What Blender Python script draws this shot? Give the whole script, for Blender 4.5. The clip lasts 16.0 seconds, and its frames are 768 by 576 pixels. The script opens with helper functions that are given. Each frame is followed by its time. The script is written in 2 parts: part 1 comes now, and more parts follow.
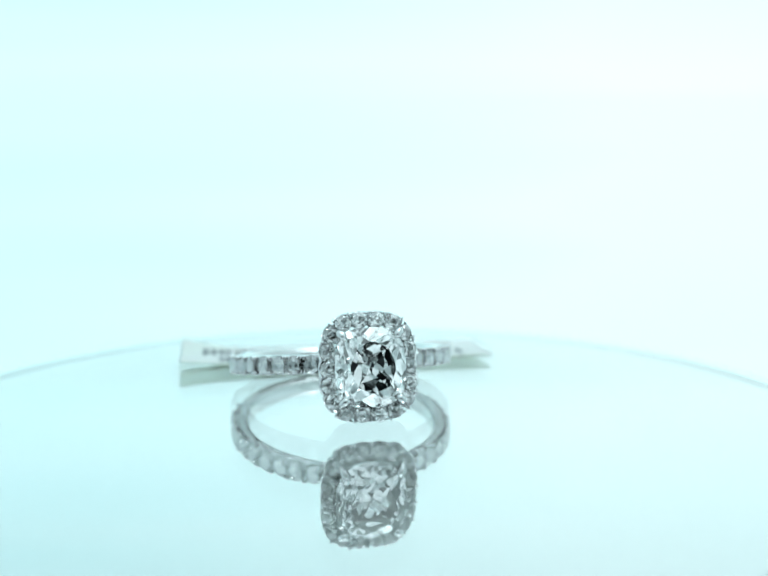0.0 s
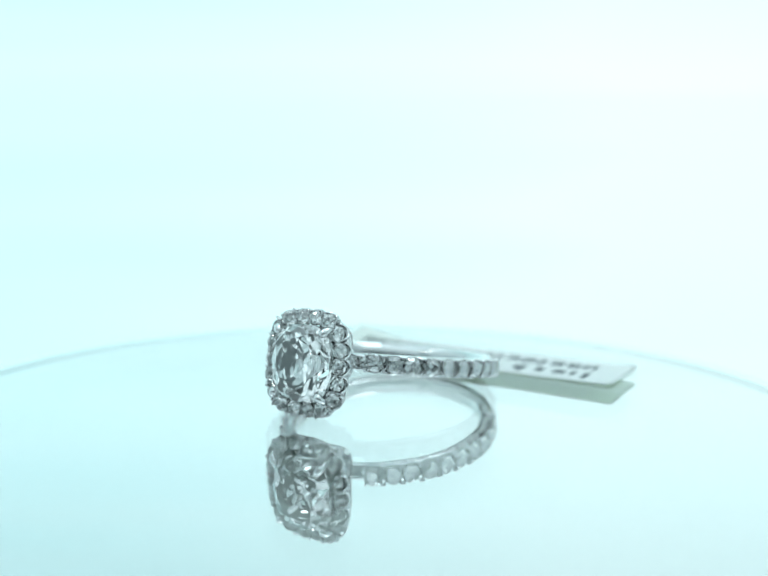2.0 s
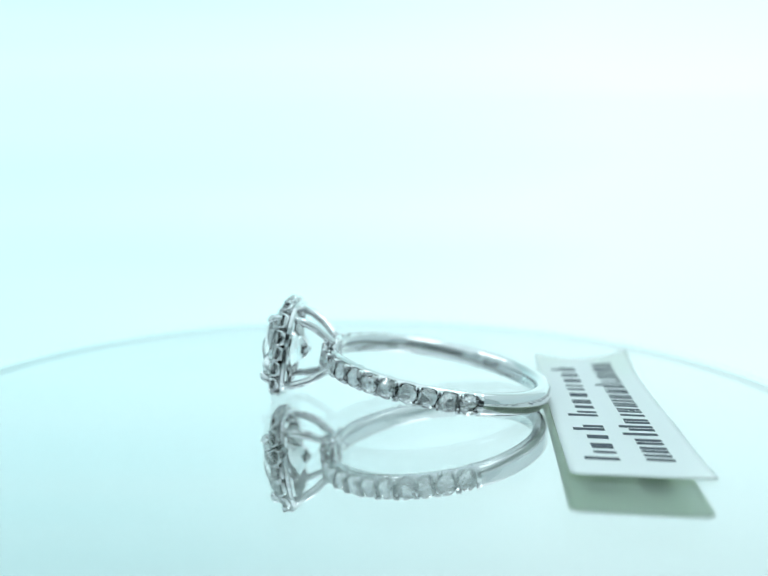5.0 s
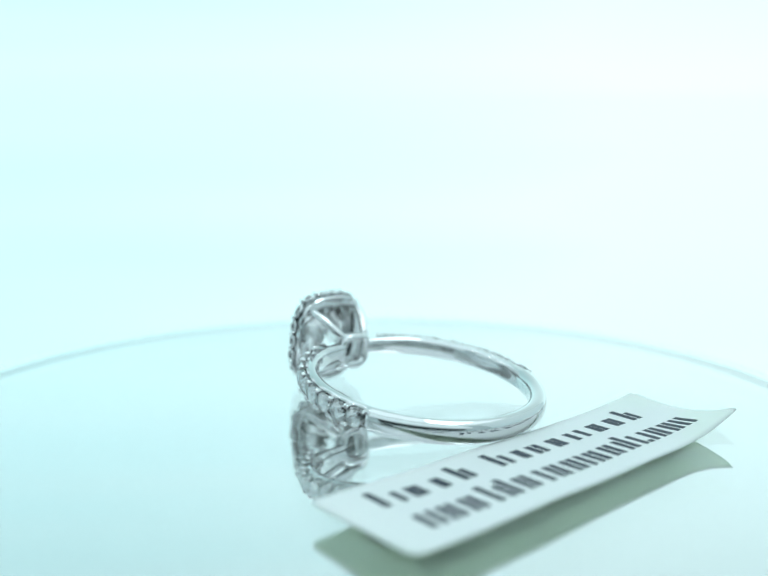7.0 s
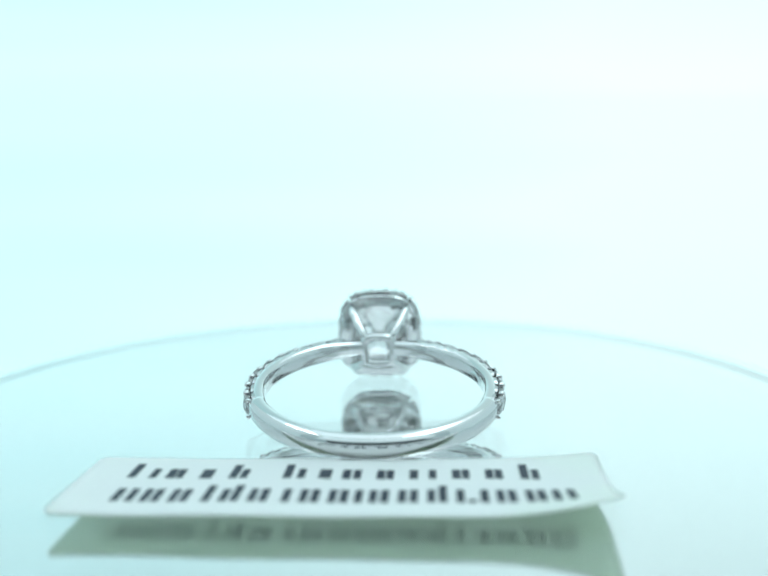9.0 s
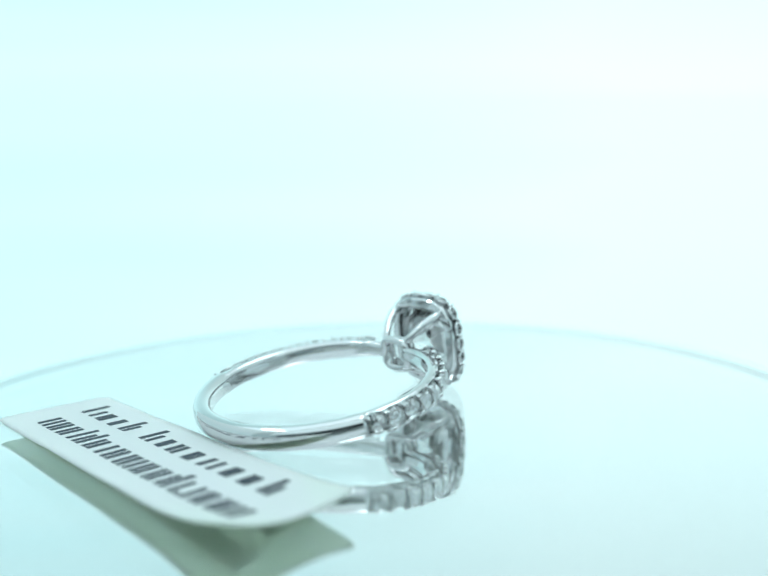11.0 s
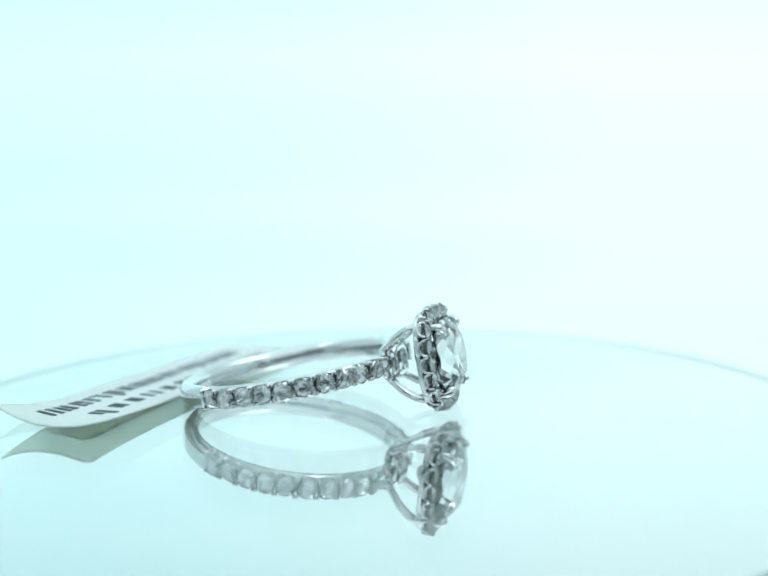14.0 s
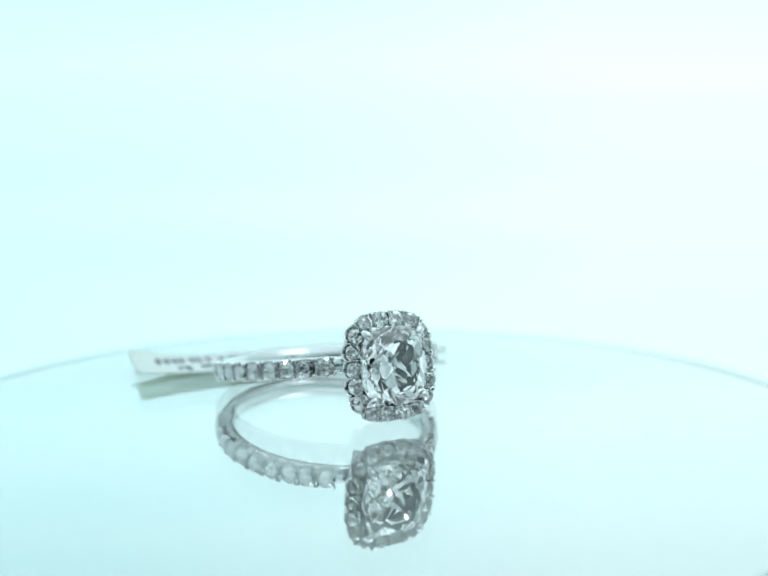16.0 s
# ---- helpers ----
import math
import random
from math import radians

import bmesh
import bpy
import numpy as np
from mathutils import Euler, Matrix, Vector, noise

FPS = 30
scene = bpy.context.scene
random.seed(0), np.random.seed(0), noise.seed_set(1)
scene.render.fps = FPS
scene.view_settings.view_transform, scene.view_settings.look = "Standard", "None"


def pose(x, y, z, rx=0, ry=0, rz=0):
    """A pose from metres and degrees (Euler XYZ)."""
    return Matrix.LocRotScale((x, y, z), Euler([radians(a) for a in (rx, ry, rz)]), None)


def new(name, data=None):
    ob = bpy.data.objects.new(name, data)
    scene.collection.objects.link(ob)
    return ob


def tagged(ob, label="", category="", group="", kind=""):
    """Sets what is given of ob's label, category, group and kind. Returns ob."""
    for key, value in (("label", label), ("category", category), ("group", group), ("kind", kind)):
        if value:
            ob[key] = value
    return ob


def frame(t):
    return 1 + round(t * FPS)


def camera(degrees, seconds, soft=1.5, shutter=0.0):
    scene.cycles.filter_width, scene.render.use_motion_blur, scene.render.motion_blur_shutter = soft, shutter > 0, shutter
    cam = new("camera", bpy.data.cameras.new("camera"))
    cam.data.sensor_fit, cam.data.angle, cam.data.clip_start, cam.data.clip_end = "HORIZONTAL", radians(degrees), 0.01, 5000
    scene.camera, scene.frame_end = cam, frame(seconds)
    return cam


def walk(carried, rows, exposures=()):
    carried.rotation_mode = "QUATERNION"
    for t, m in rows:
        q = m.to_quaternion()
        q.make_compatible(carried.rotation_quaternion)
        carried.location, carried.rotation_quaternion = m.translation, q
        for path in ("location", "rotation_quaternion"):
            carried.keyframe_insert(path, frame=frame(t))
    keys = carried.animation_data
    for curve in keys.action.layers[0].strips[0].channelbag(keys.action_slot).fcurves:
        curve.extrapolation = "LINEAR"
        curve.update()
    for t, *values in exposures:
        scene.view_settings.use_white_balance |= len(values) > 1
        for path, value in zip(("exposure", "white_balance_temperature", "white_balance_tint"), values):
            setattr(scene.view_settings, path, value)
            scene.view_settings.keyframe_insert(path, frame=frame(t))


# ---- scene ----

MM = 0.001
cam = camera(50.40, 16.0, soft=1.4)
EYE = pose(0, -0.0679, 0.01818, 0, 0, -1.416) @ pose(0, 0, 0, 90 - 7.383, 0, 0) @ pose(0, 0, 0, 0, 0, -0.434)
walk(cam, [(0, EYE), (16, EYE)])
cam.data.dof.use_dof = True
cam.data.dof.focus_distance = 0.062
cam.data.dof.aperture_fstop = 22

# ---- light: the glowing walls of the photo box are built below; the world outside is dim ----
world = bpy.data.worlds.new("world")
scene.world = world
world.use_nodes = True
world.node_tree.nodes["Background"].inputs[0].default_value = (0.10, 0.11, 0.115, 1)
world.node_tree.nodes["Background"].inputs[1].default_value = 0.3


# ---- materials ----
def material(name, color, rough=0.5, metal=0.0, ior=1.5, trans=0.0, bump=0.0, scale=4000.0, vary=0.0, emit=None, power=0.0):
    m = bpy.data.materials.new(name)
    m.use_nodes = True
    nt = m.node_tree
    b = nt.nodes["Principled BSDF"]
    b.inputs["Base Color"].default_value = (*color, 1)
    b.inputs["Roughness"].default_value = rough
    b.inputs["Metallic"].default_value = metal
    b.inputs["IOR"].default_value = ior
    b.inputs["Transmission Weight"].default_value = trans
    if emit:
        b.inputs["Emission Color"].default_value = (*emit, 1)
        b.inputs["Emission Strength"].default_value = power
    if bump or vary:
        co = nt.nodes.new("ShaderNodeTexCoord")
        n = nt.nodes.new("ShaderNodeTexNoise")
        n.inputs["Scale"].default_value = scale
        n.inputs["Detail"].default_value = 4
        nt.links.new(co.outputs["Object"], n.inputs["Vector"])
        if bump:
            bp = nt.nodes.new("ShaderNodeBump")
            bp.inputs["Strength"].default_value = bump
            bp.inputs["Distance"].default_value = 0.00004
            nt.links.new(n.outputs["Fac"], bp.inputs["Height"])
            nt.links.new(bp.outputs["Normal"], b.inputs["Normal"])
        if vary:
            wide = nt.nodes.new("ShaderNodeTexNoise")
            wide.inputs["Scale"].default_value = scale * 0.12
            wide.inputs["Detail"].default_value = 3
            nt.links.new(co.outputs["Object"], wide.inputs["Vector"])
            both = nt.nodes.new("ShaderNodeMath")
            both.operation = "ADD"
            nt.links.new(n.outputs["Fac"], both.inputs[0])
            nt.links.new(wide.outputs["Fac"], both.inputs[1])
            r = nt.nodes.new("ShaderNodeMapRange")
            r.inputs["From Min"].default_value = 0.6
            r.inputs["From Max"].default_value = 1.4
            r.inputs["To Min"].default_value = max(0.0, rough - vary)
            r.inputs["To Max"].default_value = rough + vary
            nt.links.new(both.outputs[0], r.inputs["Value"])
            nt.links.new(r.outputs["Result"], b.inputs["Roughness"])
    return m


def glow_material(name, low, high, power, axis, start, end, top=1.0):
    """A self-glowing sheet, its tint sliding along one axis of the box."""
    m = bpy.data.materials.new(name)
    m.use_nodes = True
    nt = m.node_tree
    b = nt.nodes["Principled BSDF"]
    b.inputs["Base Color"].default_value = (0.22, 0.25, 0.25, 1)
    b.inputs["Roughness"].default_value = 0.8
    co = nt.nodes.new("ShaderNodeTexCoord")
    sep = nt.nodes.new("ShaderNodeSeparateXYZ")
    nt.links.new(co.outputs["Object"], sep.inputs[0])
    # uneven light across the sheet, painted as a ramp between two tints
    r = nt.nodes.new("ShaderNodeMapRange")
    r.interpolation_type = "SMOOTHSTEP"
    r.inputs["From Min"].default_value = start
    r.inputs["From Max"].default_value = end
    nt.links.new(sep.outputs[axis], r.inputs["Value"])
    n = nt.nodes.new("ShaderNodeTexNoise")
    n.inputs["Scale"].default_value = 9.0
    n.inputs["Detail"].default_value = 1.5
    flat = nt.nodes.new("ShaderNodeMapping")
    flat.inputs["Scale"].default_value = (0.35, 0.35, 6.0)
    nt.links.new(co.outputs["Object"], flat.inputs["Vector"])
    nt.links.new(flat.outputs["Vector"], n.inputs["Vector"])
    add = nt.nodes.new("ShaderNodeMath")
    add.operation = "MULTIPLY_ADD"
    add.use_clamp = True
    nt.links.new(n.outputs["Fac"], add.inputs[0])
    add.inputs[1].default_value = 0.5
    nt.links.new(r.outputs["Result"], add.inputs[2])
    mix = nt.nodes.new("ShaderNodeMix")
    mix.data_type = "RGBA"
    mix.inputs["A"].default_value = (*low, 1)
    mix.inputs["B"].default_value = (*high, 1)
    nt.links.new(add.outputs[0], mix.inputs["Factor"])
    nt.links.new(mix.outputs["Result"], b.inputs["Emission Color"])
    # light falloff put into the glow: weaker towards the sheet's top
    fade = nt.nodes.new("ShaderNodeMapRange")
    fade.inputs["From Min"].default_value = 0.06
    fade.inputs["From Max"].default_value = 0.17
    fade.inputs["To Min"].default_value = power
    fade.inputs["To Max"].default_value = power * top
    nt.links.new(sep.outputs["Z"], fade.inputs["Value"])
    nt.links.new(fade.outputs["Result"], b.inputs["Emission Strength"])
    return m


def blended(m, kind, color, share):
    """Mixes a plain shader into a material: light let through paper, a haze painted on a mirror, clear glass."""
    nt = m.node_tree
    other = nt.nodes.new(kind)
    other.inputs["Color"].default_value = (*color, 1)
    x = nt.nodes.new("ShaderNodeMixShader")
    x.inputs[0].default_value = share
    nt.links.new(nt.nodes["Principled BSDF"].outputs[0], x.inputs[1])
    nt.links.new(other.outputs[0], x.inputs[2])
    nt.links.new(x.outputs[0], nt.nodes["Material Output"].inputs["Surface"])
    return m


SILVER = material("white_gold", (0.70, 0.70, 0.705), rough=0.012, metal=1.0, bump=0.015, scale=2500, vary=0.008)
SATIN = material("white_gold_satin", (0.72, 0.73, 0.72), rough=0.22, metal=1.0, bump=0.15, scale=5000, vary=0.06)
DIAMOND = material("diamond", (1.0, 1.0, 1.0), rough=0.0, ior=2.42, trans=1.0)
EDGE = blended(material("ground_edge", (0.95, 0.97, 0.97), rough=0.6, bump=0.3, scale=3000), "ShaderNodeBsdfTransparent", (1.0, 1.0, 1.0), 0.975)
# white gold with the shade of the gaps and prongs put into its colour
SHADE_GOLD = material("shade_gold", (0.56, 0.565, 0.57), rough=0.06, metal=1.0, bump=0.12, scale=9000, vary=0.04)
GLASS = material("plate_glass", (0.98, 0.988, 0.985), rough=0.0, ior=1.22, trans=1.0)
# pale green haze mixed in to lift and tint the dark reflections
MIRROR = blended(material("mirror_silver", (0.885, 0.86, 0.875), rough=0.01, metal=1.0, bump=0.01, scale=300), "ShaderNodeBsdfDiffuse", (0.82, 0.97, 0.87), 0.09)
PAPER = blended(material("tag_paper", (0.92, 0.915, 0.925), rough=0.55, bump=0.25, scale=6000, vary=0.1), "ShaderNodeBsdfTranslucent", (0.95, 0.96, 0.96), 0.42)
INK = material("tag_ink", (0.012, 0.016, 0.035), rough=0.5, bump=0.2, scale=9000)
PLASTIC = material("turntable_plastic", (0.75, 0.76, 0.76), rough=0.35, bump=0.1, scale=900, vary=0.1)
DARK = material("dark_panel", (0.02, 0.022, 0.026), rough=0.6, bump=0.2, scale=300)
# backdrop light painted as glow: brighter at the right, dimmer at the top
BACK_GLOW = glow_material("backdrop_glow", (0.53, 0.90, 0.94), (0.745, 1.02, 1.04), 1.0, "X", -0.16, 0.20, 0.70)
# fill glow added to the unseen walls and ceiling
WALL_GLOW = glow_material("wall_fill_glow", (0.60, 0.86, 0.92), (0.68, 0.9, 0.94), 0.64, "Z", 0.0, 0.25)
TOP_GLOW = glow_material("ceiling_fill_glow", (0.66, 0.88, 0.94), (0.74, 0.9, 0.95), 1.25, "X", -0.2, 0.2)
FRONT_GLOW = glow_material("front_fill_glow", (0.60, 0.84, 0.90), (0.66, 0.88, 0.92), 0.34, "Z", 0.0, 0.25)
# glow of the added fill light above the slot
PANEL_GLOW = glow_material("panel_fill_glow", (0.70, 0.92, 0.98), (0.76, 0.94, 0.98), 0.85, "X", -0.2, 0.2)
LAMP_GLOW = glow_material("lamp_diffuser", (0.70, 0.92, 0.96), (0.74, 0.94, 0.97), 4.4, "X", -0.2, 0.2)
# green bounce from the mirror, put into the colour of the tag's underside
GREENISH = blended(material("tag_under_tint", (0.72, 0.92, 0.70), rough=0.5, bump=0.2, scale=5000, vary=0.1), "ShaderNodeBsdfTranslucent", (0.90, 0.98, 0.87), 0.88)
LED = material("led", (0.9, 0.9, 0.9), emit=(0.86, 1.0, 1.0), power=34.0)


# ---- mesh helpers ----
def finish(name, bm, mat, smooth=False):
    bmesh.ops.recalc_face_normals(bm, faces=bm.faces)
    me = bpy.data.meshes.new(name)
    bm.to_mesh(me)
    bm.free()
    me.materials.append(mat)
    for p in me.polygons:
        p.use_smooth = smooth
    return me


def part(name, bm, mat, parent, label="", smooth=False):
    ob = new(name, bm if isinstance(bm, bpy.types.Mesh) else finish(name, bm, mat, smooth))
    ob.parent = parent
    if label:
        ob["label"] = label
    return ob


def box(bm, x0, x1, y0, y1, z0, z1):
    m = Matrix.Translation(((x0 + x1) / 2, (y0 + y1) / 2, (z0 + z1) / 2)) @ Matrix.Diagonal((x1 - x0, y1 - y0, z1 - z0, 1))
    return bmesh.ops.create_cube(bm, size=1, matrix=m)["verts"]


def tube(bm, points, radii, seg=10, closed=False):
    """A round rod along points, with a radius at each."""
    rings, n = [], len(points)
    pts = [Vector(p) for p in points]
    side = None
    for i, p in enumerate(pts):
        a = pts[(i - 1) % n] if closed or i else pts[0]
        b = pts[(i + 1) % n] if closed or i < n - 1 else pts[-1]
        d = (b - a).normalized()
        if side is None:
            side = d.orthogonal().normalized()
        side = (side - d * side.dot(d)).normalized()
        up = d.cross(side)
        rings.append([bm.verts.new(p + (side * math.cos(k * math.tau / seg) + up * math.sin(k * math.tau / seg)) * radii[i]) for k in range(seg)])
    for i in range(n if closed else n - 1):
        a, b = rings[i], rings[(i + 1) % n]
        for k in range(seg):
            bm.faces.new((a[k], a[(k + 1) % seg], b[(k + 1) % seg], b[k]))
    if not closed:
        bm.faces.new(rings[0])
        bm.faces.new(rings[-1])


def sweep(bm, frames, profile, closed):
    """Joins copies of a profile, one for each (place, outward, along) frame; the profile is (outward, along) pairs."""
    rings = [[bm.verts.new(p + o * a + w * b) for a, b in (profile(i) if callable(profile) else profile)] for i, (p, o, w) in enumerate(frames)]
    n, k = len(rings), len(rings[0])
    for i in range(n if closed else n - 1):
        a, b = rings[i], rings[(i + 1) % n]
        for j in range(k):
            bm.faces.new((a[j], a[(j + 1) % k], b[(j + 1) % k], b[j]))
    if not closed:
        bm.faces.new(rings[0])
        bm.faces.new(rings[-1])


def hull(points):
    bm = bmesh.new()
    for p in points:
        bm.verts.new(p)
    got = bmesh.ops.convex_hull(bm, input=bm.verts)
    bmesh.ops.delete(bm, geom=list({v for v in got["geom_interior"] if isinstance(v, bmesh.types.BMVert)}), context="VERTS")
    bmesh.ops.dissolve_limit(bm, angle_limit=radians(1.0), verts=bm.verts, edges=bm.edges)
    return bm


# ---- the turntable's turn: the disc, the ring and the tag all ride on it ----
TURN = [(0.0, 0.0), (0.5, -10.6), (1.0, -21.3), (1.5, -32.0), (2.0, -42.7), (2.5, -53.5), (3.0, -64.2), (3.5, -74.9),
        (4.0, -85.8), (4.5, -96.6), (5.0, -107.4), (5.5, -118.3), (6.0, -129.2), (6.5, -140.0), (7.0, -150.9), (7.5, -161.7),
        (8.0, -172.5), (8.5, -183.3), (9.0, -194.2), (9.5, -205.0), (10.0, -215.9), (10.5, -226.8), (11.0, -237.6), (11.5, -248.4),
        (12.0, -259.4), (12.5, -270.2), (13.0, -281.0), (13.5, -292.0), (14.0, -302.9), (14.5, -313.7), (15.0, -324.7), (15.5, -335.6),
        (16.0, -346.5)]
DISC = pose(0, 0, 0, -1.0, 0.35, 0)          # the plate lies a little askew on its axle
RING = pose(-2.19 * MM, 5.64 * MM, 2.20 * MM, -9.95, -0.1, 11.06)
TAG = DISC @ pose(13.2 * MM, 17.8 * MM, 0.0, 0, 0, 189.5) @ pose(-0.65 * MM, 0, 0)


# ---- the photo box ----
def photo_box():
    # floor and back in one sheet that curves up
    bm = bmesh.new()
    line = [(-0.15, -0.03), (0.16, -0.03)]
    line += [(0.16 + 0.08 * math.sin(a), 0.05 - 0.08 * math.cos(a)) for a in [math.pi / 2 * k / 16 for k in range(1, 17)]]
    line += [(0.24, 0.34)]
    thick = 0.004
    vs = [[bm.verts.new((x, y, z)) for y, z in line] for x in (-0.26, 0.26)]
    for k in range(len(line) - 1):
        bm.faces.new((vs[0][k], vs[1][k], vs[1][k + 1], vs[0][k + 1]))
    bmesh.ops.solidify(bm, geom=list(bm.faces), thickness=thick)
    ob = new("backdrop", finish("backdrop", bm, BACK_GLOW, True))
    tagged(ob, "seamless white backdrop sheet curving up from the floor, its uneven light put in as glow", "backdrop", kind="structure")
    # unseen side walls and ceiling, their glow added to brighten tag and ring
    for name, x0, x1 in (("wall_west", -0.266, -0.2605), ("wall_east", 0.2605, 0.266)):
        bm = bmesh.new()
        box(bm, x0, x1, -0.15, 0.26, -0.04, 0.345)
        tagged(new(name, finish(name, bm, WALL_GLOW)), "unseen white side wall of a light box, given a fill glow", "wall", kind="structure")
    bm = bmesh.new()
    box(bm, -0.266, 0.266, -0.156, 0.26, 0.346, 0.352)
    tagged(new("ceiling", finish("ceiling", bm, TOP_GLOW)), "unseen white ceiling of a light box, given a fill glow", "ceiling", kind="structure")
    # unseen front wall with the slot for the camera, given a dim fill glow
    bm = bmesh.new()
    sx, z0, z1 = 0.115, -0.006, 0.038
    for a in ((-0.266, 0.266, z1, 0.345), (-0.266, 0.266, -0.04, z0), (-0.266, -sx, z0, z1), (sx, 0.266, z0, z1)):
        box(bm, a[0], a[1], -0.156, -0.151, a[2], a[3])
    tagged(new("wall_south", finish("wall_south", bm, FRONT_GLOW)), "unseen white front wall of a light box with a camera slot, given a dim fill glow", "wall", kind="structure")
    # unseen dark wall behind the slot, added so the metal and stones reflect dark
    bm = bmesh.new()
    box(bm, -0.45, 0.45, -0.26, -0.25, -0.14, 0.20)
    tagged(new("slot_dark_wall", finish("slot_dark_wall", bm, DARK)), "unseen dark wall added behind the slot for dark reflections", "wall", kind="structure")


def light_panel():
    """A broad unseen fill light, added above the camera slot for sparkle in the stones."""
    root = tagged(new("front_fill_light"), "broad unseen fill light added above the camera slot", "lamp")
    root.matrix_world = pose(0, -0.1505, 0.148)
    bm = bmesh.new()
    box(bm, -0.15, 0.15, 0.0, 0.006, -0.085, 0.085)
    part("housing", bm, PLASTIC, root)
    bm = bmesh.new()
    box(bm, -0.145, 0.145, 0.0062, 0.008, -0.080, 0.080)
    part("diffuser", bm, PANEL_GLOW, root, "glowing white sheet added to brighten the stones")


def ceiling_lamp():
    """A frosted panel lamp under the ceiling."""
    root = tagged(new("ceiling_panel_lamp"), "frosted white panel lamp fixed under the ceiling", "lamp")
    root.matrix_world = pose(0.12, 0.02, 0.345)
    bm = bmesh.new()
    box(bm, -0.055, 0.055, -0.135, 0.135, -0.005, 0.0)
    part("housing", bm, PLASTIC, root)
    bm = bmesh.new()
    box(bm, -0.05, 0.05, -0.13, 0.13, -0.0072, -0.0052)
    part("diffuser", bm, LAMP_GLOW, root, "glowing frosted diffuser")


def light_bar(name, m, length, width, count):
    """A strip of diodes on a white board."""
    root = tagged(new(name), "strip of small white light diodes on a dark board", "light strip")
    root.matrix_world = m
    bm = bmesh.new()
    box(bm, -length / 2, length / 2, -width / 2, width / 2, 0, 0.002)
    part("board", bm, DARK, root)
    bm = bmesh.new()
    step = length / count
    box(bm, -step * 0.13, step * 0.13, -width * 0.4, width * 0.4, -0.001, -0.00005)
    me = finish("diode", bm, LED)
    for k in range(count):
        d = part("diode", me, LED, root)
        d.location.x = -length / 2 + step * (k + 0.5)
    return root


# ---- the turntable ----
PLATE = 2.15      # thickness of the glass, mm


def turntable():
    root = tagged(new("turntable"), "round mirror turntable with a clear glass top", "turntable")
    R, seg = 38.4 * MM, 160
    ring = [(math.cos(k * math.tau / seg), math.sin(k * math.tau / seg)) for k in range(seg)]
    bm = bmesh.new()
    top = [bm.verts.new((c * (R - 0.05 * MM), s * (R - 0.05 * MM), 0)) for c, s in ring]
    rim = [bm.verts.new((c * R, s * R, -0.05 * MM)) for c, s in ring]
    bm.faces.new(top)
    for k in range(seg):
        bm.faces.new((top[k], rim[k], rim[(k + 1) % seg], top[(k + 1) % seg]))
    for f in bm.faces:
        f.normal_update()
    me = bpy.data.meshes.new("glass_plate")
    bm.to_mesh(me)
    bm.free()
    me.materials.append(GLASS)
    ob = new("glass_plate", me)
    ob.parent = root
    ob["label"] = "clear glass plate"
    bm = bmesh.new()
    bmesh.ops.create_cone(bm, cap_ends=True, segments=seg, radius1=R, radius2=R, depth=0.3 * MM, matrix=Matrix.Translation((0, 0, (-0.15 - PLATE) * MM)))
    part("mirror_backing", bm, MIRROR, root, "silvered mirror layer under the glass")
    bm = bmesh.new()
    frames = [(Vector((c * R, s * R, 0)), Vector((c, s, 0)), Vector((0, 0, 1))) for c, s in ring]
    sweep(bm, frames, [(0.0, -0.05 * MM), (0.02 * MM, -0.05 * MM), (0.02 * MM, -PLATE * MM), (0.0, -PLATE * MM)], True)
    part("ground_edge", bm, EDGE, root, "frosted ground edge of the glass")
    bm = bmesh.new()
    bmesh.ops.create_cone(bm, cap_ends=True, segments=seg, radius1=R * 0.9, radius2=R * 0.96, depth=20 * MM, matrix=Matrix.Translation((0, 0, (-10.3 - PLATE) * MM)))
    part("base", bm, PLASTIC, root, "white plastic turntable base", True)
    root.matrix_world = DISC
    return root


# ---- gems ----
def round_gem(name, seed):
    """A round brilliant of radius one, its facets cut a little unevenly."""
    r = random.Random(seed)
    pts = []

    def put(radius, a, z, free):
        a += r.uniform(-free, free)
        k = radius * r.uniform(1 - free, 1 + free)
        pts.append((k * math.cos(a), k * math.sin(a), z * r.uniform(1 - free, 1 + free)))

    for k in range(8):
        a = k * math.tau / 8
        b = a + math.tau / 16
        put(0.47, b, 0.42, 0.06)
        put(0.78, a, 0.25, 0.05)
        put(0.66, a, -0.36, 0.08)
        put(0.36, b, -0.62, 0.10)
    for k in range(16):
        a = k * math.tau / 16
        pts += [(math.cos(a), math.sin(a), 0.02), (math.cos(a), math.sin(a), -0.03)]
    pts.append((r.uniform(-0.08, 0.08), r.uniform(-0.08, 0.08), -0.86))
    return finish(name, hull(pts), DIAMOND)


def cushion(a, hx, hz, e=2.9):
    c, s = math.cos(a), math.sin(a)
    k = (abs(c) ** e + abs(s) ** e) ** (-1 / e)
    return hx * k * c, hz * k * s


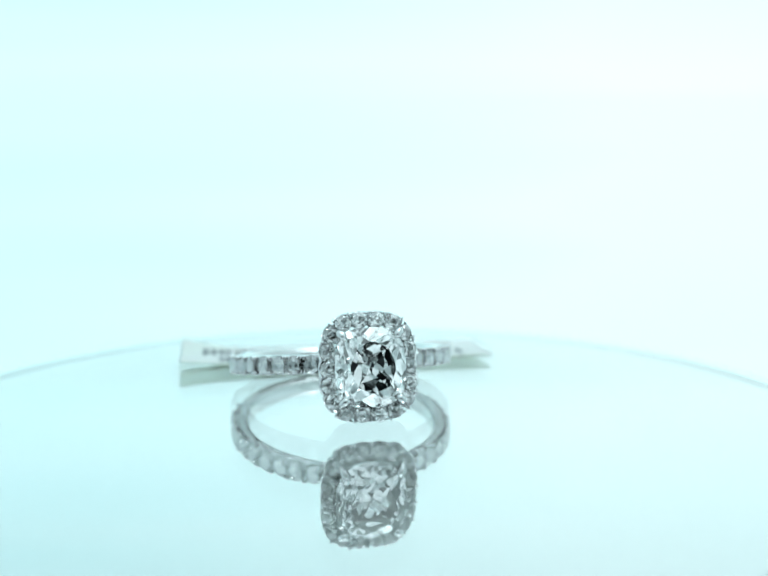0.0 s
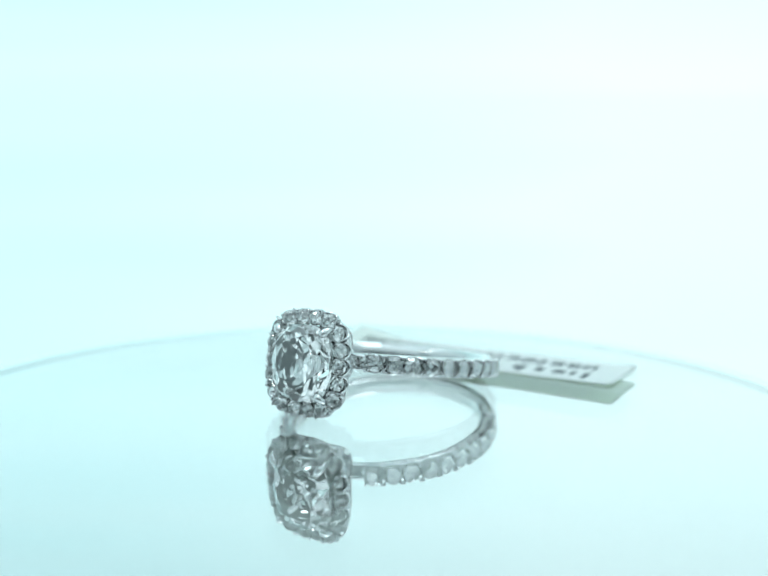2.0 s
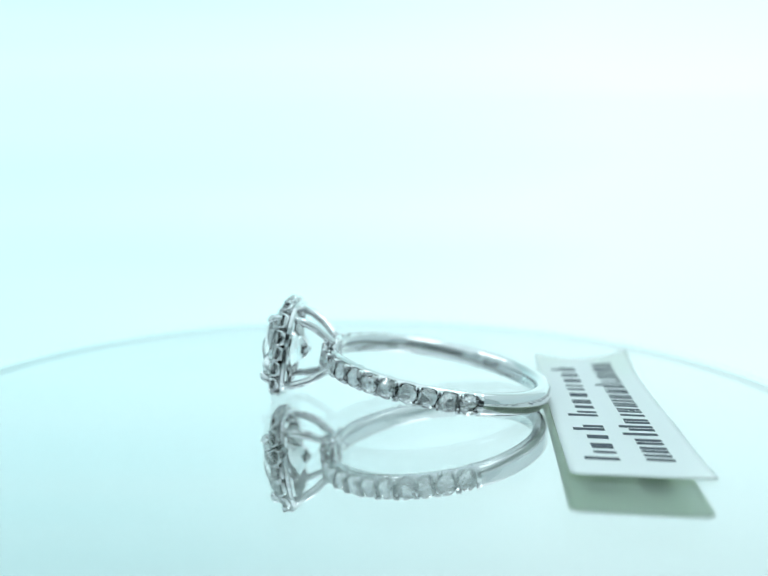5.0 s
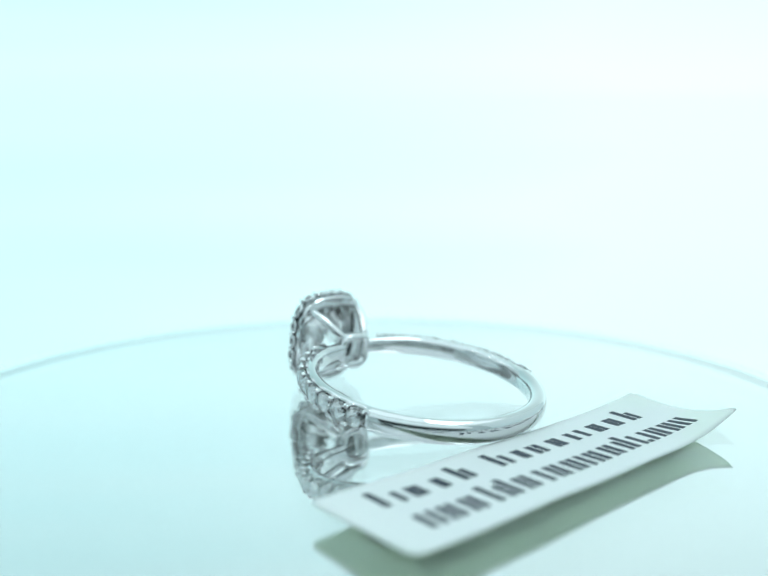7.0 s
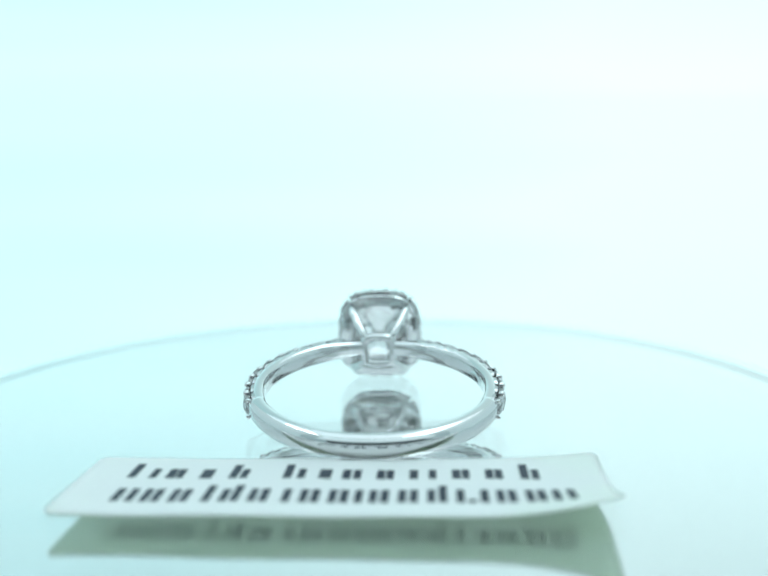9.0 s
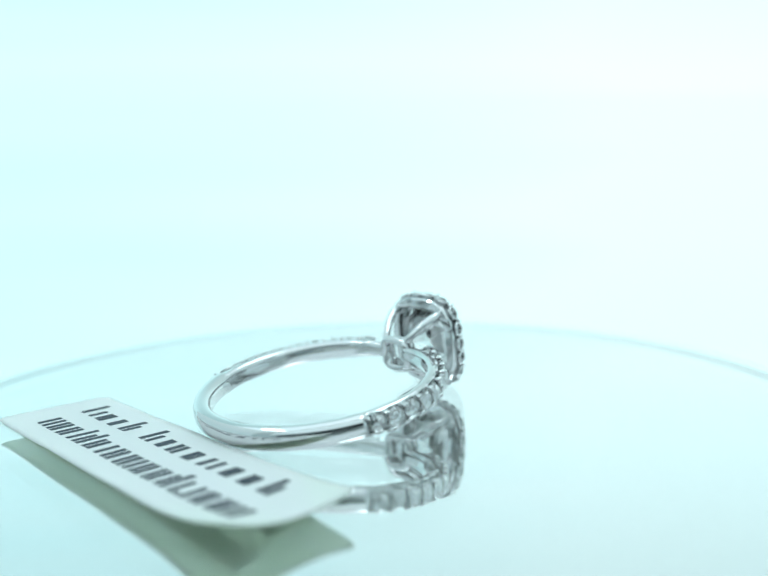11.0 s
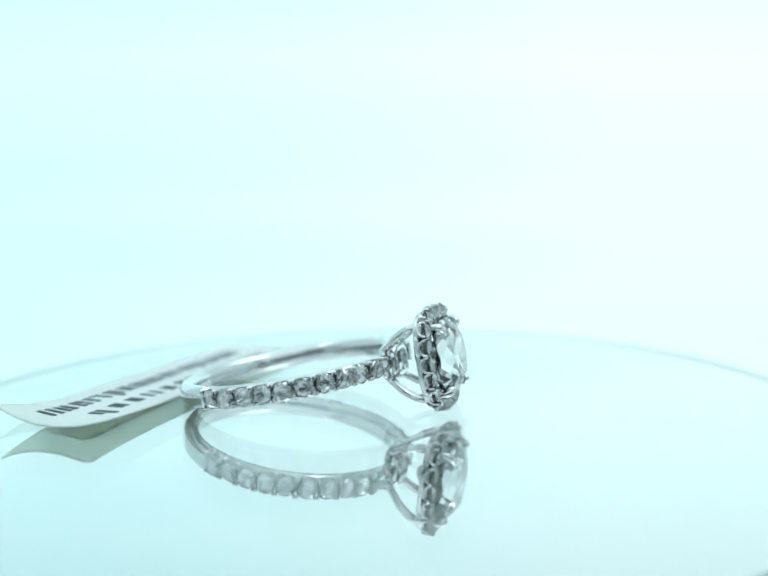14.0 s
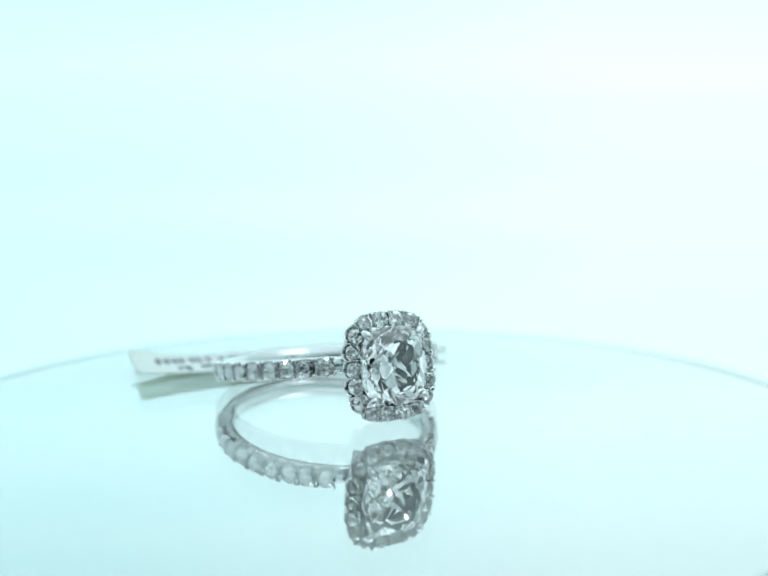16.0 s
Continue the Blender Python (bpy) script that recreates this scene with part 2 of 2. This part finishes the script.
def cushion_gem():
    """The centre stone in its own frame: table towards +z, long side along y."""
    hx, hy = 2.72, 2.98
    r = random.Random(5)
    outline = [cushion(k * math.tau / 360, hx, hy) for k in range(360)]

    def reach(a):
        # how far the outline goes in a direction
        return max(x * math.cos(a) + y * math.sin(a) for x, y in outline)

    planes = [(Vector((0, 0, 1)), 1.02)]

    def tier(n, turn, tilt, inset, z, side, free):
        # a row of facets through the girdle drawn in by inset, at height z
        for k in range(n):
            a = (k + turn + r.uniform(-free, free)) * math.tau / n
            t = radians(tilt + r.uniform(-9, 9) * free)
            nrm = Vector((math.cos(a) * math.sin(t), math.sin(a) * math.sin(t), side * math.cos(t)))
            planes.append((nrm, (reach(a) - inset) * math.sin(t) + z * side * math.cos(t)))

    tier(24, 0.0, 90, 0.0, 0.0, 1, 0.0)
    tier(16, 0.5, 48, 0.0, 0.05, 1, 0.05)
    tier(8, 0.0, 38, 0.0, 0.20, 1, 0.08)
    tier(8, 0.5, 26, 0.72, 0.72, 1, 0.08)
    tier(20, 0.5, 55, 0.0, -0.10, -1, 0.12)
    tier(14, 0.0, 46, 0.34, -0.58, -1, 0.22)
    tier(10, 0.3, 42, 1.10, -1.36, -1, 0.26)
    tier(8, 0.5, 38, 1.95, -2.12, -1, 0.30)
    # the facets' planes meet where the hull of their poles has its faces
    poles = bmesh.new()
    for nrm, d in planes:
        poles.verts.new(nrm / d)
    bmesh.ops.convex_hull(poles, input=poles.verts)
    poles.normal_update()
    corners = [f.normal / f.normal.dot(f.verts[0].co) for f in poles.faces]
    poles.free()
    return hull([c * MM for c in corners])


# ---- the ring: its finger hole lies along z, its head points to -y ----
def diamond_ring():
    root = tagged(new("diamond_ring"), "white gold halo engagement ring set with diamonds, lying on a mirror", "ring")
    z = Vector((0, 0, 1))

    def spot(deg):
        a = radians(deg)
        return Vector((math.sin(a), -math.cos(a), 0))

    # shank: a swept band, plain at the back, flatter and cut down where it is set
    r_in = 8.44 * MM
    n = 240
    frames, degs = [], []
    for k in range(n):
        d = 8 + (344 * k / (n - 1))
        degs.append(d)
        frames.append((spot(d) * r_in, spot(d), z))

    def profile(i):
        d = min(degs[i], 360 - degs[i])
        set_ = 1 if d < 110.5 else 0
        t = (1.0 if set_ else 1.44 - 0.08 * max(0, (d - 150) / 30)) * MM
        w = (0.82 if set_ else 0.90) * MM * (1 if d > 35 else 0.78 + 0.22 * (d - 8) / 27)
        out = []
        for j in range(16):
            a = j * math.tau / 16
            c, s = math.cos(a), math.sin(a)
            e = 0.62 if set_ else 0.85
            x = math.copysign(abs(c) ** e, c)
            y = math.copysign(abs(s) ** (0.75), s)
            out.append((t / 2 + t / 2 * x, w * y))
        return out

    bm = bmesh.new()
    sweep(bm, frames, profile, False)
    shank = part("shank", bm, SILVER, root, "polished plain white gold band", True)
    # maker's stamp inside the shank
    bm = bmesh.new()
    bmesh.ops.create_uvsphere(bm, u_segments=10, v_segments=6, radius=1, matrix=Matrix.Translation(spot(146) * 8.46 * MM) @ Matrix.Rotation(radians(146), 4, "Z") @ Matrix.Diagonal((0.55 * MM, 0.05 * MM, 0.4 * MM, 1)))
    part("stamp", bm, SATIN, root, "worn stamped mark", True)

    gems = [round_gem("pave_diamond", k) for k in range(5)]
    # a seat: an open cup with a squared outer wall
    def seat_mesh(name, half_along, half_wide, low, high):
        bm = bmesh.new()
        seg = 16
        outer, inner = [], []
        for k in range(seg):
            a = k * math.tau / seg
            x, y = cushion(a, half_along, half_wide, 5.0)
            outer.append((bm.verts.new((x, y, low)), bm.verts.new((x * 0.97, y * 0.97, high))))
            inner.append((bm.verts.new((0.42 * MM * math.cos(a), 0.42 * MM * math.sin(a), low + 0.1 * MM)), bm.verts.new((half_along * 0.93 * math.cos(a), half_along * 0.93 * math.sin(a), high))))
        for k in range(seg):
            j = (k + 1) % seg
            bm.faces.new((outer[k][0], outer[j][0], outer[j][1], outer[k][1]))
            bm.faces.new((outer[k][1], outer[j][1], inner[j][1], inner[k][1]))
            bm.faces.new((inner[k][1], inner[j][1], inner[j][0], inner[k][0]))
        bm.faces.new([v[0] for v in inner])
        bm.faces.new([v[0] for v in outer])
        return finish(name, bm, SHADE_GOLD)

    bm = bmesh.new()
    bmesh.ops.create_icosphere(bm, subdivisions=2, radius=1)
    bead = finish("bead", bm, SILVER, True)
    seat = seat_mesh("seat", 0.73 * MM, 0.77 * MM, -0.75 * MM, -0.20 * MM)

    def loose():
        # stones sit turned and tipped a little, each in its own way
        return Euler((radians(random.uniform(-10, 10)), radians(random.uniform(-10, 10)), random.uniform(0, 3))).to_matrix().to_4x4()

    def place(name, me, m, owner):
        ob = part(name, me, None, owner)
        ob.matrix_local = m
        return ob

    step = 9.35
    r_set = 9.67 * MM
    for side in (1, -1):
        for k in range(10):
            deg = side * (22.5 + step * k)
            o = spot(deg)
            t = z.cross(o)
            m = Matrix((t, z, o)).transposed().to_4x4()
            m.translation = o * r_set
            if m.to_3x3().determinant() < 0:
                m = m @ Matrix.Diagonal((-1, 1, 1, 1))
            place("pave_diamond", random.choice(gems), m @ Matrix.Translation((0, 0, 0.08 * MM)) @ loose() @ Matrix.Diagonal((0.79 * MM, 0.80 * MM, 0.77 * MM, 1)), shank)
            place("seat", seat, m, shank)
            for e in (-1, 1):
                for q in (-1, 1):
                    place("bead", bead, m @ Matrix.Translation((e * 0.68 * MM, q * 0.63 * MM, 0.12 * MM)) @ Matrix.Diagonal((0.12 * MM, 0.18 * MM, 0.25 * MM, 1)), shank)

    # head: everything is set out in a frame with +z outward, x across the finger's turn, y along the finger
    H = Matrix(((1, 0, 0, 0.02 * MM), (0, 0, -1, 0.22 * MM), (0, 1, 0, -0.20 * MM), (0, 0, 0, 1)))

    def lift(h):
        return H @ Matrix.Translation((0, 0, h * MM))

    stone = part("centre_diamond", cushion_gem(), DIAMOND, root, "cushion-cut clear centre diamond")
    stone.matrix_local = lift(13.98)

    def loop(hx, hy, n, e=3.2):
        # points at even steps along a cushion outline, with outward directions
        raw = [Vector((*cushion(k * math.tau / 720, hx, hy, e), 0)) for k in range(720)]
        dist = [0]
        for k in range(720):
            dist.append(dist[-1] + (raw[(k + 1) % 720] - raw[k]).length)
        out, j = [], 0
        for i in range(n):
            want = dist[-1] * i / n
            while dist[j + 1] < want:
                j += 1
            p, q = raw[j % 720], raw[(j + 1) % 720]
            d = (q - p).normalized()
            out.append((p, Vector((d.y, -d.x, 0)), d))
        return out

    # halo: a bottom rail, a cup for each stone, and a looped wire under each cup
    bm = bmesh.new()
    frames = [(p * MM, o, Vector((0, 0, 1))) for p, o, d in loop(3.12, 3.52, 96)]
    sweep(bm, frames, [(-0.36 * MM, -0.20 * MM), (0.34 * MM, -0.20 * MM), (0.42 * MM, -0.08 * MM), (0.42 * MM, 0.16 * MM), (0.34 * MM, 0.25 * MM), (-0.36 * MM, 0.25 * MM)], True)
    bmesh.ops.transform(bm, matrix=lift(12.62), verts=bm.verts)
    halo = part("halo", bm, SILVER, root, "polished white gold halo rail set with small diamonds")
    bm = bmesh.new()
    frames = [(p * MM, o, Vector((0, 0, 1))) for p, o, d in loop(2.56, 2.90, 96)]
    sweep(bm, frames, [(-0.08 * MM, -0.6 * MM), (0.05 * MM, -0.6 * MM), (0.05 * MM, 0.22 * MM), (-0.08 * MM, 0.22 * MM)], True)
    bmesh.ops.transform(bm, matrix=lift(13.36), verts=bm.verts)
    part("inner_wall", bm, SHADE_GOLD, halo)
    halo_seat = seat_mesh("halo_seat", 0.60 * MM, 0.56 * MM, -0.66 * MM, -0.30 * MM)
    bm = bmesh.new()
    # a looped wire hugging the outer side of each stone
    arc = [(0.60 * math.cos(q) * MM, (0.60 - 0.10 * abs(math.cos(q)) ** 3) * MM, (0.04 - 0.62 * math.sin(q) ** 0.8) * MM) for q in [math.pi * k / 12 for k in range(13)]]
    tube(bm, arc, [0.10 * MM] * 13, 8)
    scallop = finish("scallop", bm, SILVER, True)
    bm = bmesh.new()
    bmesh.ops.create_icosphere(bm, subdivisions=2, radius=1)
    prong = finish("halo_prong", bm, SHADE_GOLD, True)
    for i, (p, o, d) in enumerate(loop(3.14, 3.56, 18)):
        m = Matrix((d, o, Vector((0, 0, 1)))).transposed().to_4x4()
        if m.to_3x3().determinant() < 0:
            m = m @ Matrix.Diagonal((-1, 1, 1, 1))
        m.translation = p * MM
        m = lift(13.50) @ m
        place("halo_diamond", random.choice(gems), m @ Matrix.Translation((0, 0, 0.03 * MM)) @ loose() @ Matrix.Diagonal((0.66 * MM, 0.64 * MM, 0.64 * MM, 1)), halo)
        place("halo_seat", halo_seat, m, halo)
        place("scallop", scallop, m, halo)
        for q in (-1, 1):
            place("halo_prong", prong, m @ Matrix.Translation((0.68 * MM, q * 0.35 * MM, 0.06 * MM)) @ Matrix.Diagonal((0.085 * MM, 0.34 * MM, 0.22 * MM, 1)), halo)

    # gallery: a small squared loop at the finger side
    bm = bmesh.new()
    tube(bm, [lift(8.95) @ (p * MM) for p, o, d in loop(1.27, 1.24, 48, 3.6)], [0.35 * MM] * 48, 10, True)
    gallery = part("gallery", bm, SILVER, root, "small squared gallery loop", True)
    # collar that ties the gallery to the shank ends
    bm = bmesh.new()
    tube(bm, [lift(9.75) @ (p * MM) for p, o, d in loop(1.25, 1.05, 48, 4.0)], [0.30 * MM] * 48, 10, True)
    part("collar", bm, SILVER, gallery, "", True)
    # four claws, from the gallery's corners out to the stone's corners and over its edge
    for sx in (-1, 1):
        for sy in (-1, 1):
            # the strut bows out to the halo's corner
            line = [(1.0, 1.0, 8.9), (1.42, 1.52, 9.6), (1.98, 2.24, 10.6), (2.36, 2.70, 11.6), (2.52, 2.90, 12.55)]
            bm = bmesh.new()
            tube(bm, [H @ Vector((sx * x * MM, sy * y * MM, h * MM)) for x, y, h in line], [r * MM for r in (0.30, 0.33, 0.35, 0.35, 0.32)], 10)
            part("strut", bm, SILVER, gallery, "", True)
            line = [(2.3, 2.62, 12.5), (2.34, 2.68, 13.3), (2.34, 2.68, 14.0), (2.24, 2.56, 14.36), (2.06, 2.37, 14.52), (1.90, 2.19, 14.54)]
            bm = bmesh.new()
            tube(bm, [H @ Vector((sx * x * MM, sy * y * MM, h * MM)) for x, y, h in line], [r * MM for r in (0.24, 0.26, 0.29, 0.33, 0.32, 0.20)], 10)
            part("claw", bm, SILVER, root, "", True)
    root.matrix_world = RING
    return root


# ---- the paper tag: x runs along its writing, y down from its upper edge ----
def tag_height(x, y):
    """Paper that curls up at its far end and ripples a little."""
    h = 0.04 + 0.03 * math.sin(x * 0.55 + y * 0.2)
    if x > 23.6:
        v = (y - 4.0) / 5.15
        side = 1.1 * v * v if v > 0 else 0.4 * (v / 0.777) ** 2
        h += (0.12 + side) * ((x - 23.6) / 8.9) ** 2
    if x < 3:
        h += 0.10 * ((3 - x) / 3) ** 2
    return h


def paper_tag():
    root = tagged(new("paper_tag"), "white rectangular paper price tag with dark printing, its end curled up", "tag")
    L, Wd, r = 32.95, 9.1, 0.35
    nx, ny = 64, 18
    bm = bmesh.new()
    up, dn, low = [], [], []
    for i in range(nx + 1):
        u, d = [], []
        for j in range(ny + 1):
            x, y = L * i / nx, Wd * j / ny
            # rounded corners: draw the ends in
            edge = min(y, Wd - y)
            pull = r - math.sqrt(max(0, r * r - (r - edge) ** 2)) if edge < r else 0
            x = pull + (L - 2 * pull) * i / nx
            h = tag_height(x, y)
            u.append(bm.verts.new((x * MM, -y * MM, (h + 0.13) * MM)))
            d.append(bm.verts.new((x * MM, -y * MM, (h + 0.05) * MM)))
            low.append((x, y, h))
        up.append(u)
        dn.append(d)
    for i in range(nx):
        for j in range(ny):
            bm.faces.new((up[i][j], up[i][j + 1], up[i + 1][j + 1], up[i + 1][j]))
            bm.faces.new((dn[i][j], dn[i + 1][j], dn[i + 1][j + 1], dn[i][j + 1]))
    for i in range(nx):
        for j in (0, ny):
            bm.faces.new((up[i][j], up[i + 1][j], dn[i + 1][j], dn[i][j]))
    for j in range(ny):
        for i in (0, nx):
            bm.faces.new((up[i][j], dn[i][j], dn[i][j + 1], up[i][j + 1]))
    part("paper", bm, PAPER, root, "", True)
    # a layer added under the paper, tinted green for light bounced off the mirror
    bm = bmesh.new()
    rows = [[[bm.verts.new(((16.5 + (x - 16.5) * 0.998) * MM, (-4.55 - (y - 4.55) * 0.995) * MM, (h + e) * MM)) for x, y, h in low[i * (ny + 1):(i + 1) * (ny + 1)]] for i in range(nx + 1)] for e in (0.048, 0.0)]
    for i in range(nx):
        for j in range(ny):
            for g in rows:
                bm.faces.new((g[i][j], g[i][j + 1], g[i + 1][j + 1], g[i + 1][j]))
    a, b = rows
    for i in range(nx):
        for j in (0, ny):
            bm.faces.new((a[i][j], a[i + 1][j], b[i + 1][j], b[i][j]))
    for j in range(ny):
        for i in (0, nx):
            bm.faces.new((a[i][j], b[i][j], b[i][j + 1], a[i][j + 1]))
    part("under_tint", bm, GREENISH, root, "thin layer added under the paper, green bounced light put into its colour", True)

    def bar(x0, x1, y0, y1):
        x0, x1 = 0.47 + 0.985 * x0, 0.47 + 0.985 * x1
        bm = bmesh.new()
        cut = max(1, round((x1 - x0) / 0.5))
        top = []
        for k in range(cut + 1):
            x = x0 + (x1 - x0) * k / cut
            top.append([bm.verts.new((x * MM, -y * MM, (tag_height(x, y) + 0.13 + h) * MM)) for y, h in ((y0, 0.02), (y1, 0.02), (y1, -0.02), (y0, -0.02))])
        for k in range(cut):
            for j in range(4):
                bm.faces.new((top[k][j], top[k][(j + 1) % 4], top[k + 1][(j + 1) % 4], top[k + 1][j]))
        bm.faces.new(top[0])
        bm.faces.new(top[-1])
        part("print_bar", bm, INK, root)

    # plain bars in place of the writing, upright strokes, spaced like the characters
    for x, w, tall in ((2.5, 1.9, 1), (5.0, 1.1, 0), (7.2, 0.8, 0), (9.1, 1.2, 1), (12.6, 1.4, 1), (14.9, 0.8, 0), (16.4, 1.2, 0),
                       (18.6, 1.1, 0), (20.7, 1.7, 0), (23.4, 1.1, 0), (25.5, 1.1, 0), (27.7, 1.2, 1)):
        bar(x, x + 0.54, 1.25 if tall else 2.05, 3.55)
        bar(x + w - 0.48, x + w, 2.05, 3.55)
    x = 2.8
    for w, tall in ((2.2, 0), (1.5, 0), (1.1, 0), (1.5, 1), (1.5, 1), (1.1, 0), (1.5, 0), (1.5, 0), (2.2, 0), (1.5, 0), (1.5, 0), (1.5, 1), (0.5, 2), (1.4, 0), (1.5, 0), (2.2, 0)):
        bar(x - 0.02, x + 0.48, (5.35, 4.75, 6.8)[tall], 7.2)
        if w > 2:
            bar(x + w / 2 - 0.24, x + w / 2 + 0.24, 5.35, 7.2)
        if w > 1.2:
            bar(x + w - 0.46, x + w + 0.02, 5.35, 7.2)
        x += w + 0.24
    root.matrix_world = TAG
    return root


photo_box()
light_panel()
light_bar("light_strip", pose(-0.19, 0.02, 0.344, 0, 0, 90), 0.26, 0.026, 12)
ceiling_lamp()
table = turntable()
ring_thing = diamond_ring()
tag_thing = paper_tag()


def motions():
    for thing, rest in ((table, DISC), (ring_thing, RING), (tag_thing, TAG)):
        walk(thing, [(t, pose(0, 0, 0, 0, 0, a) @ rest) for t, a in TURN])


motions()
